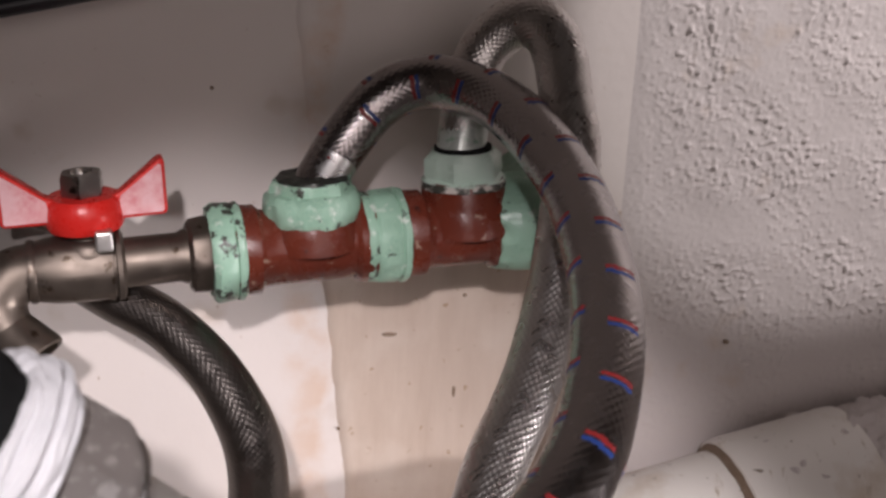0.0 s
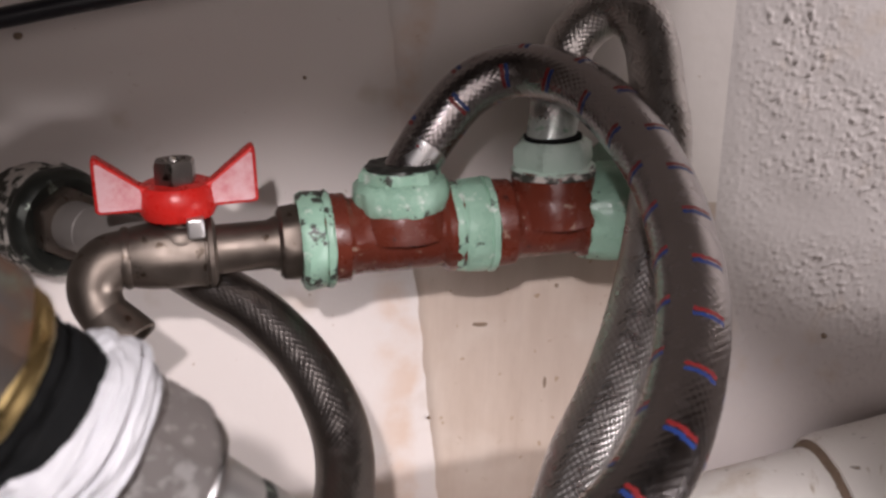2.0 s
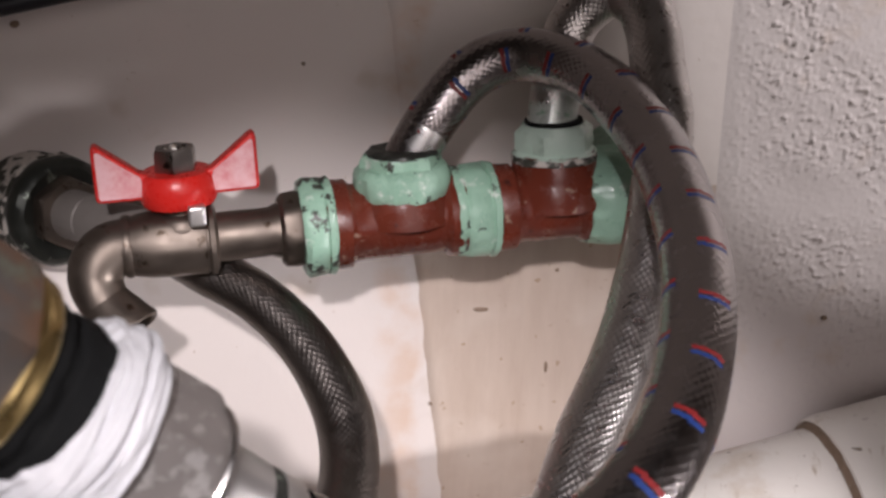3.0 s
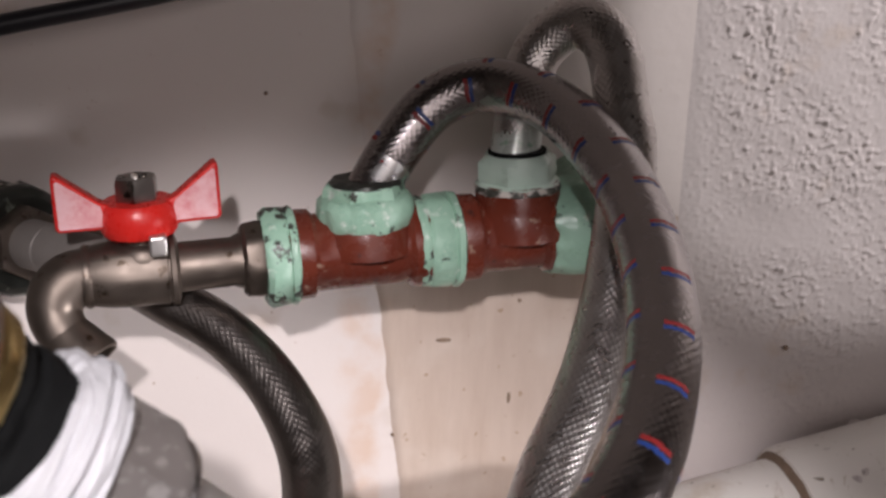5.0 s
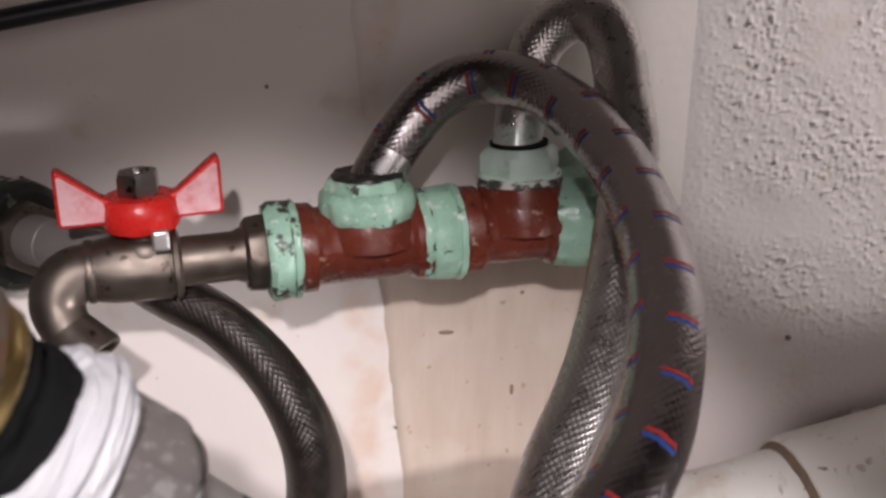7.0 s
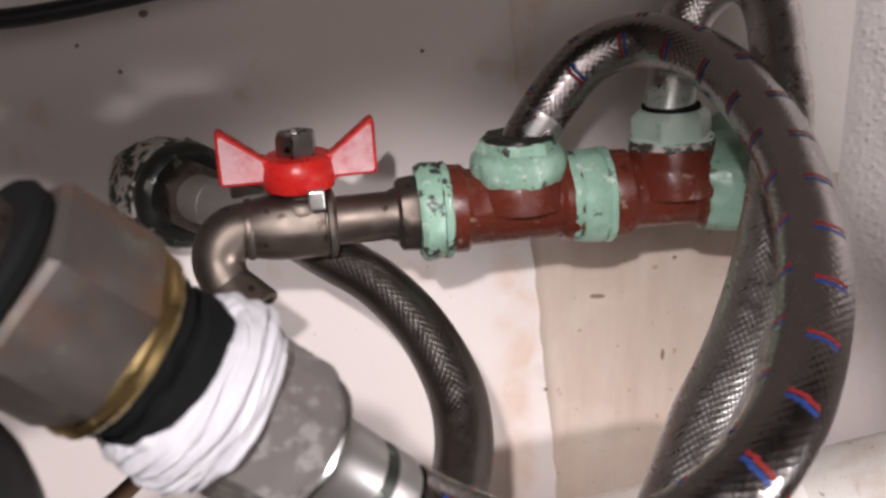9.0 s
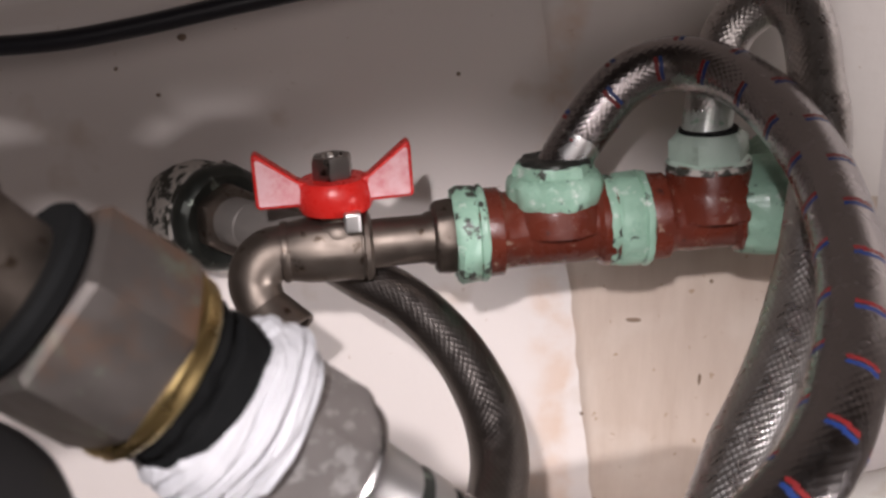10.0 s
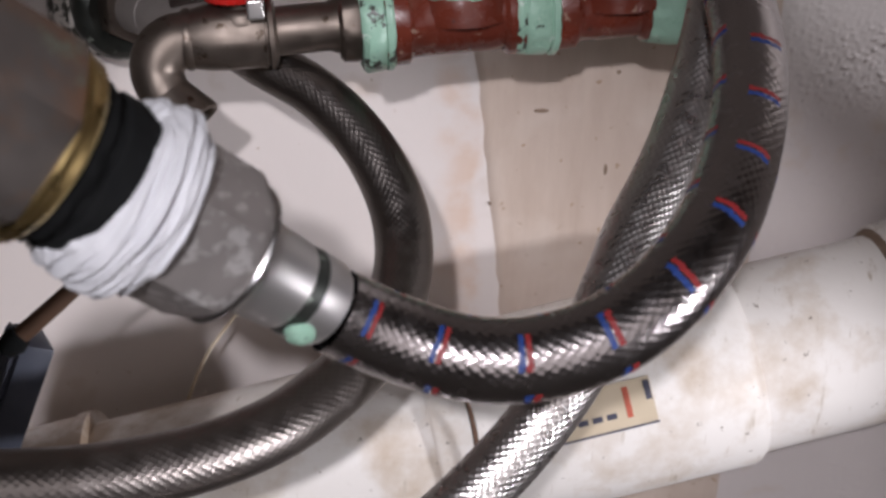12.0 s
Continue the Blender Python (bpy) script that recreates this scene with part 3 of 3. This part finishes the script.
A_LINE = [(-30.5, 411, -105, 7.9), (-28.6, 414, -101, 8), (-23.5, 419.6, -92.5, 8.2), (-14.8, 424.4, -80.9, 8.3), (-4.6, 426.7, -74.2, 8.4), (7.7, 425.3, -71.9, 8.4), (22.3, 415.3, -74.4, 8.6),
          (33.6, 399.8, -80.6, 8.9), (43, 379.5, -90, 9), (47.9, 358.1, -99, 9.1), (50.1, 337.6, -108.1, 9.3), (49.4, 319.3, -116.7, 9.4), (46.2, 301.3, -124.7, 9.4), (41.1, 284.5, -132.2, 9.4),
          (32.1, 270.3, -140.5, 9.4), (20.3, 261, -148, 9.4), (5.5, 255.5, -152.6, 9.4), (-8.7, 253, -153.3, 9.4), (-21.1, 252.4, -150.9, 9.4), (-31.9, 251.2, -146.6, 9.4), (-40, 248.4, -141.4, 9.3)]
B_LINE = [(13.6, 424.5, -94, 7.5), (14.4, 427.8, -83, 7.6), (15.9, 431.9, -72.1, 7.8), (20.5, 435.4, -60.8, 8), (30.5, 434.2, -52.5, 8.2), (39.1, 428.1, -54.9, 8.3), (43.1, 421.2, -63.5, 8.3),
          (44.6, 412.8, -74, 8.3), (46.8, 404.4, -84.8, 8.4), (45.9, 395.1, -97.6, 8.4), (44.2, 385.4, -112.1, 8.5), (41.4, 374.3, -124.8, 8.5), (37.3, 361.1, -136.8, 8.6), (31.7, 348.1, -148.1, 8.6),
          (25, 335.5, -158.6, 8.6), (20.4, 322.6, -169, 8.6), (14.4, 310, -181.1, 8.6), (5.5, 301.2, -195.3, 8.6), (-3.8, 293.2, -206.1, 8.6), (-14.3, 284.6, -215.5, 8.6), (-27.3, 273.6, -223.8, 8.6),
          (-57.6, 250, -240, 8.6), (-107.6, 210, -262, 8.6)]
C_LINE = [(-112, 416, -134, 7.9), (-104, 411.4, -136.5, 7.9), (-91.7, 404, -140.1, 7.9), (-74.2, 396.7, -146, 8), (-57.9, 387.3, -156.9, 8.3), (-46.4, 376.5, -170.4, 8.8), (-41.7, 365.5, -180.6, 8.8),
          (-40.5, 351.5, -187.8, 8.8), (-41.9, 337.4, -193, 8.8), (-46.1, 322.9, -196.4, 8.8), (-53.6, 305.6, -198.3, 8.8), (-61.9, 289.1, -198.6, 8.6), (-73.3, 275.3, -198.4, 8.6), (-86.8, 263.1, -197, 8.6),
          (-100.9, 252, -194.3, 8.5), (-116.4, 242.8, -191, 8.4), (-132.1, 234.3, -186.9, 8.4), (-163.8, 215, -180, 8.4), (-213.8, 180, -178, 8.4)]
braid("sleeve", A_LINE, hose_a, shift=4, relief=0.10, cell=2.9, steel=BRAID_DARK)
hose_b = thing("braided_hose", on_chain(77, 17), "braided steel hose rising from the second tee", "hose", "flexible hoses")
braid("sleeve", B_LINE, hose_b, coloured=False, relief=0.19)
hose_c = thing("braided_hose", W(-112, 416, -134), "dull grey braided hose curving below the valve", "hose", "flexible hoses")
braid("sleeve", C_LINE, hose_c, coloured=False, relief=0.12, steel=BRAID_DULL)
part("ferrule", lathe(frame_of(W(-112, 416, -134), Vector((8, -4.6, -2.5))), [(-12, 5), (-12, 8.4), (-2, 8.6), (6, 8.5), (7, 7.6), (7, 6)], 40), NICKEL, hose_c)


def hose_end(hose, branch, h0, line, seed, hexed):
    """The green nut on a tee's branch and the crimped ferrule of the hose above it."""
    if hexed:
        part("nut", lathe(upright(branch), [(h0 - 2, 9), (h0 - 2, 12.8), (h0 - 0.4, 13.2), (h0 + 0.6, 12.4, 0.2), (h0 + 1.4, 13.0, 0), (h0 + 6.8, 12.9, 0), (h0 + 8.4, 11.0, 0.4), (h0 + 9, 10.0), (h0 + 9, 6)], 60, 6, 0.3, seed), PALE_GREEN, hose, "green painted hexagon nut")
        part("washer", lathe(upright(branch), [(h0 + 9, 6), (h0 + 9, 9.2), (h0 + 9.9, 9.2), (h0 + 9.9, 6)]), RUBBER, hose)
    else:
        part("nut", lathe(upright(branch), [(h0 - 4, 10), (h0 - 4, 13.2), (h0 - 2.5, 14.6), (h0 + 1, 15.2), (h0 + 4.5, 14.9), (h0 + 6.2, 13.6), (h0 + 6.8, 11.5), (h0 + 5, 9)], 72, None, 0.8, seed), GREEN, hose, "lumpy green painted nut")
        part("hexagon", lathe(upright(branch), [(h0 + 2, 8), (h0 + 2, 13.2, 0), (h0 + 8.4, 13.0, 0.1), (h0 + 10.0, 12.0, 0.4), (h0 + 10.0, 9.5), (h0 + 8, 8)], 72, 6, 1.0, seed), GREEN_WORN, hose)
        part("crust", lathe(upright(branch), [(h0 + 8.6, 7), (h0 + 9.6, 11.2), (h0 + 10.6, 10.6), (h0 + 11.2, 8.6), (h0 + 11, 7)], 48, None, 1.2, seed + 3), DARK_METAL, hose, "blackened crust")
    a, b = Vector(line[0][:3]), Vector(line[2][:3])
    part("ferrule", lathe(frame_of(W(*a), b - a), [(-7, 7.4), (-2, 7.6), (4, 7.9), (9, 7.8), (11, 8.1), (12, 7.4), (12, 6)], 40), CHROME if not hexed else GREEN_FERRULE, hose, "crimped metal ferrule")


PALE_GREEN = green_paint("pale_sealing_paint", 0.66, 150, (0.48, 0.64, 0.54), (0.66, 0.78, 0.70))
GREEN_FERRULE = nickel("green_smeared_chrome", (0.50, 0.57, 0.52), (0.66, 0.70, 0.66), (0.2, 0.4), 0.2, 0.6, (0.30, 0.45, 0.34))
hose_end(hose_a, 28, 11, A_LINE, 31, False)
hose_end(hose_b, 77, 17, B_LINE, 37, True)

# ---- the taped union in front ----
U0, U1 = Vector((-86.8, 216.5, -95.5)), Vector((-40.0, 248.4, -141.4))
U_WAY = (U1 - U0).normalized()


def union_at(s):
    return frame_of(W(*(U0 + U_WAY * s)), U_WAY)


REACH = (U1 - U0).length
union = thing("hose_union", W(*(U0 + Vector((0, 0, -22)))), "taped union fitting of nickel and brass on the hose", "pipe union")
part("hex_nut", lathe(union_at(0), [(-25, 14), (-25, 19.0, 0.1), (-23.5, 20.5, 0.1), (-4.4, 20.5, 0.1), (-3.0, 19.6, 0.4), (-3.0, 14)], 72, 6), DULL, union)
part("brass_ring", lathe(union_at(0), [(-3.2, 15), (-3.2, 18.6), (-2.6, 19.2), (-1.6, 19.2), (-1.0, 18.7), (0.4, 18.9), (1.4, 18.0), (1.4, 14)], 72, wobble=0.15), BRASS, union, "bright brass ring")
part("gasket", lathe(union_at(0), [(1, 12), (1, 16.4), (2.4, 16.9), (4.6, 16.7), (5.6, 15.4), (7.4, 15.2), (8.2, 16.4), (12, 16.6), (13, 15.7), (16, 15.9), (22, 15.6), (22, 12)], 64, wobble=0.8, seed=4), RUBBER, union, "black rubber gasket and thread")


def wound_tape(m, s0, s1, r, segs=160, rows=70):
    """Thread tape: many thin turns that slant, fold and fray at the edges."""
    bm = bmesh.new()
    grid = []
    for j in range(rows + 1):
        f = j / rows
        ring = []
        for k in range(segs):
            a = 2 * math.pi * k / segs
            c = Vector((math.cos(a), math.sin(a), 0))
            lo = s0 + 3.4 * math.cos(a) + 2.4 * noise.noise(c * 2.2) + 0.6 * noise.noise(c * 7)
            hi = s1 + 0.8 * noise.noise(c * 1.7 + Vector((4, 0, 0))) + 0.4 * noise.noise(c * 8 + Vector((0, 5, 0)))
            z = lo + (hi - lo) * f
            dome = math.sin(math.pi * min(1, max(0, f))) ** 0.35
            fold = noise.noise(Vector((c.x * 1.1, c.y * 1.1, z * 0.55 + 1.2 * math.sin(a + 0.4)))) + 0.6 * noise.noise(Vector((c.x * 2.2, c.y * 2.2, z * 1.4 + 9)))
            q = 14.8 + (r - 14.8) * dome + 2.1 * fold * dome
            ring.append(bm.verts.new(m @ (Vector((c.x * q, c.y * q, z)) * MM)))
        grid.append(ring)
    for p, q in zip(grid, grid[1:]):
        for k in range(segs):
            bm.faces.new((p[k], p[(k + 1) % segs], q[(k + 1) % segs], q[k]))
    return bm


bm = wound_tape(union_at(0), 11.4, 26.0, 19.8)
part("sealing_tape", bm, TAPE, union, "ragged white thread tape")
part("coupling_nut", lathe(union_at(0), [(24, 10), (24, 15.8, 0.1), (25.5, 17.2, 0.1), (40, 17.2, 0.1), (42, 16.4, 0.35), (43.5, 14.6, 0.9), (43.8, 10)], 72, 6, 0.15, 3), CRUST, union, "crusted hexagon coupling nut")
part("ferrule", lathe(union_at(0), [(43.5, 9), (43.6, 13.0), (44.8, 13.2), (46, 11.6), (50, 10.4), (56, 10.1), (59.5, 9.9), (60.0, 9.0), (62.6, 9.0), (63.0, 10.0), (69, 9.8), (70, 9.2), (70, 6)], 56), SATIN, union, "shiny crimped ferrule")
part("crimp_ring", lathe(union_at(0), [(59.8, 8), (59.8, 9.7), (62.8, 9.8), (62.8, 8)], 48), DARK_METAL, union, "dark crimped groove")
part("rim", lathe(union_at(0), [(43.0, 10), (43.0, 15.2), (43.5, 15.6), (44.2, 15.4), (44.3, 10)], 64), CHROME, union, "bright thin rim")
part("paint_drip", lathe(frame_of(W(*(U0 + U_WAY * 60 + Vector((4, -7.5, -7.5)))), Vector((0.2, -0.8, -0.5))), [(-1, 3.2), (0.6, 3.0), (1.4, 1.6), (1.6, 0.3)], 20, wobble=0.5, seed=2), GREEN, union, "green paint drip")

feed = thing("inlet_pipe", W(*(U0 - U_WAY * 30)), "chrome inlet pipe bend leading into the union", "pipe")
part("rubber_seal", lathe(union_at(0), [(-30, 10), (-30, 16.4), (-28.5, 17.4), (-26, 17.0), (-25, 15), (-25, 10)], 48), RUBBER, feed, "black rubber seal")
back = [U0 - U_WAY * 28, U0 - U_WAY * 36, U0 - U_WAY * 46 + Vector((0, 0, 0.5)), U0 - U_WAY * 58 + Vector((-1, 0, -1)), U0 - U_WAY * 72 + Vector((-8, 0, -8)), U0 - U_WAY * 84 + Vector((-24, 0, -22))]
part("bend", tube([(*p, r) for p, r in zip(back, (11.6, 12, 12.4, 13, 13, 13))], 1.2, 48), NICKEL, feed)
part("bead", lathe(union_at(0), [(-46, 11), (-45.4, 13.4), (-43.5, 14.2), (-41.5, 13.6), (-41, 11)], 48), NICKEL, feed)

casing = thing("pump_casing", W(-100, 160, -130), "dark grey rounded pump casing close by", "pump")
part("shell", lathe(frame_of(W(-109, 170, -113), (0.3, -0.2, 1)), [(-60, 20), (-55, 24), (-10, 25.5), (4, 25.2), (4.4, 24.6)], 56), CASING, casing)
part("cap", lathe(frame_of(W(-109, 170, -113), (0.3, -0.2, 1)), [(4.2, 20), (4.4, 25.0), (8, 25), (15, 22), (19, 16), (21, 6)], 56), CASING, casing)

# ---- pipes and small things below ----
P0, P1 = Vector((29.9, 432.9, -265.7)), Vector((110.8, 452.0, -245.5))
P_WAY = (P1 - P0).normalized()
drain = thing("drain_pipe", W(28, 389, -275), "stained white plastic drain pipe along the wall", "pipe")


def on_drain(s):
    return frame_of(W(*(P0 + P_WAY * s)), P_WAY)


part("barrel", lathe(on_drain(0), [(-330, 34)] + [(s, 34) for s in range(-300, 421, 20)], 72, wobble=0.25, seed=1), PVC, drain)
part("socket", lathe(on_drain(0), [(-70, 33), (-70, 36.4), (-68.5, 37.2), (40, 37.2), (42.5, 36.2), (44.5, 34.2)], 72, wobble=0.25, seed=3), PVC, drain)
part("socket", lathe(on_drain(0), [(112, 33.8), (111, 35.2), (101.6, 35.6), (101, 36.2), (101.6, 37.2), (105, 37.8), (114, 37.6), (150, 37.4)], 96, wobble=0.3, seed=5), PVC, drain)
part("joint_seal", lathe(on_drain(0), [(98.4, 33.6), (99.0, 34.8), (100.4, 35.8), (101.6, 36.2), (104, 36.1), (104, 33.6)], 96, wobble=0.5, seed=12), CHIP, drain, "dark dirty joint")


def plaster_heap():
    """Rough plaster heaped round the pipe where it goes into the wall."""
    bm = lathe(on_drain(0), [(107, 34)] + [(108 + 1.6 * k, 36.5 - 3 * min(1.0, k / 60)) for k in range(120)], 220)
    back = on_drain(0).inverted()
    for v in bm.verts:
        q = back @ v.co / MM
        lump = noise.noise(q * 0.07) * 3.0 + max(-0.1, noise.noise(q * 0.3) - 0.1) * 4.0 + max(-0.1, noise.noise(q * 0.7 + Vector((3, 1, 8))) - 0.1) * 2.2
        grow = min(1.0, max(0.1, (q.z - 106) / 22))
        q += Vector((q.x, q.y, 0)).normalized() * lump * grow
        v.co = on_drain(0) @ (q * MM)
    return bm


part("plaster_heap", plaster_heap(), PLASTER, back_wall)
part("socket", lathe(on_drain(0), [(-290, 34), (-289, 37.6), (-196, 37.8), (-194, 38.8), (-190, 38.6), (-189, 34)], 72, wobble=0.25, seed=7), PVC, drain)

sticker = thing("pipe_sticker", W(34, 372, -229), "yellowed paper sticker with faded print on the pipe", "sticker")


def on_socket(s, deg, r=37.5):
    m = on_drain(s)
    return m @ pose(0, 0, 0, 0, 0, deg) @ Matrix.Translation((r * MM, 0, 0))


def bent_label(name, s0, s1, d0, d1, r, material):
    bm = bmesh.new()
    rows = []
    m = on_drain(0)
    for k in range(13):
        a = radians(d0 + (d1 - d0) * k / 12)
        rows.append([bm.verts.new(m @ (Vector((math.cos(a) * q, math.sin(a) * q, s)) * MM)) for s in (s0, s1) for q in (r, r + 0.15)])
    for p, q in zip(rows, rows[1:]):
        bm.faces.new((p[1], p[3], q[3], q[1]))
        bm.faces.new((p[0], q[0], q[2], p[2]))
        bm.faces.new((p[0], p[1], q[1], q[0]))
        bm.faces.new((p[2], q[2], q[3], p[3]))
    bm.faces.new((rows[0][0], rows[0][2], rows[0][3], rows[0][1]))
    bm.faces.new((rows[-1][0], rows[-1][1], rows[-1][3], rows[-1][2]))
    bmesh.ops.recalc_face_normals(bm, faces=bm.faces[:])
    return part(name, bm, material, sticker)


D0 = 52
bent_label("paper", -34, 6, D0, D0 + 24, 37.4, PAPER)
bent_label("border", -34.3, 6.3, D0 + 24, D0 + 25.2, 37.45, INK_DARK)
bent_label("print_bar", 3.5, 5.6, D0 + 2, D0 + 12, 37.6, INK_DARK)
bent_label("print_bar", -4, -2, D0 + 3, D0 + 19, 37.6, INK_RED)
for k in range(4):
    bent_label("print_bar", -26 + 5 * k, -22.5 + 5 * k, D0 + 15, D0 + 18, 37.6, INK_DARK)

cable = thing("black_cable", W(-223, 420, -73), "thin black cable sagging along the wall", "cable")
part("sheath", tube([(-330, 400, -72, 3.4), (-241.6, 412, -73.0, 3.4), (-223.5, 415, -72.8, 3.4), (-196.4, 420, -70.7, 3.4), (-169.4, 426, -65.6, 3.4), (-142.6, 432, -59.4, 3.4), (-115.6, 438, -53.6, 3.3), (-79.7, 447, -45, 3.2), (-30, 460, -30, 3.2)], 1.5, 24), CABLE, cable)

rod = thing("rusty_rod", W(-125, 266, -172), "thin rusty metal rod beside the drain pipe", "rod")
part("bar", tube([(-121, 269, -167, 2.3), (-113, 273, -160, 2.2), (-106, 277, -153.5, 2.1), (-96, 282, -144, 2.1)], 1.2, 20), RUST, rod)
part("knob", lathe(frame_of(W(-122, 268.5, -168), (1, 0.4, 0.9)), [(-4, 0.6), (-3, 2.6), (0, 3.4), (2.4, 2.8), (3, 1.5)], 24, wobble=0.3, seed=8), RUBBER, rod, "dark rounded end")
trough = thing("plastic_channel", W(-135, 292, -200), "blue grey plastic channel next to the pipe", "channel")
CH = frame_of(W(-137, 290, -203), (0.35, 0.25, 1))
part("channel", box(CH, 9, 14, 46, 1.0), PLASTIC_BLUE, trough)
for k in range(5):
    part("rib", box(CH @ Matrix.Translation(Vector((5.0, -5 + 2.5 * k, 0)) * MM), 1.6, 0.9, 45, 0.3), PLASTIC_BLUE, trough)
    part("rib", box(CH @ Matrix.Translation(Vector((-4 + 2 * k, -7.4, 0)) * MM), 0.8, 1.6, 45, 0.3), PLASTIC_BLUE, trough)

cord = thing("string", W(-124, 384, -252), "thin pale string hanging by the wall", "string")
part("strand", tube([(-100, 440, -232, 0.6), (-112, 432, -245, 0.6), (-124, 424, -262, 0.6), (-130, 415, -280, 0.6)], 1.5, 10), PAPER, cord)
wire = thing("thin_wire", W(-20, 380, -262), "thin dark wire in front of the drain pipe", "wire")
part("strand", tube([(-25, 388, -240, 0.9), (-21, 385, -252, 0.9), (-18, 381, -264, 0.9), (-17, 377, -282, 0.9), (-17, 370, -310, 0.9)], 1.5, 10), RUST, wire)
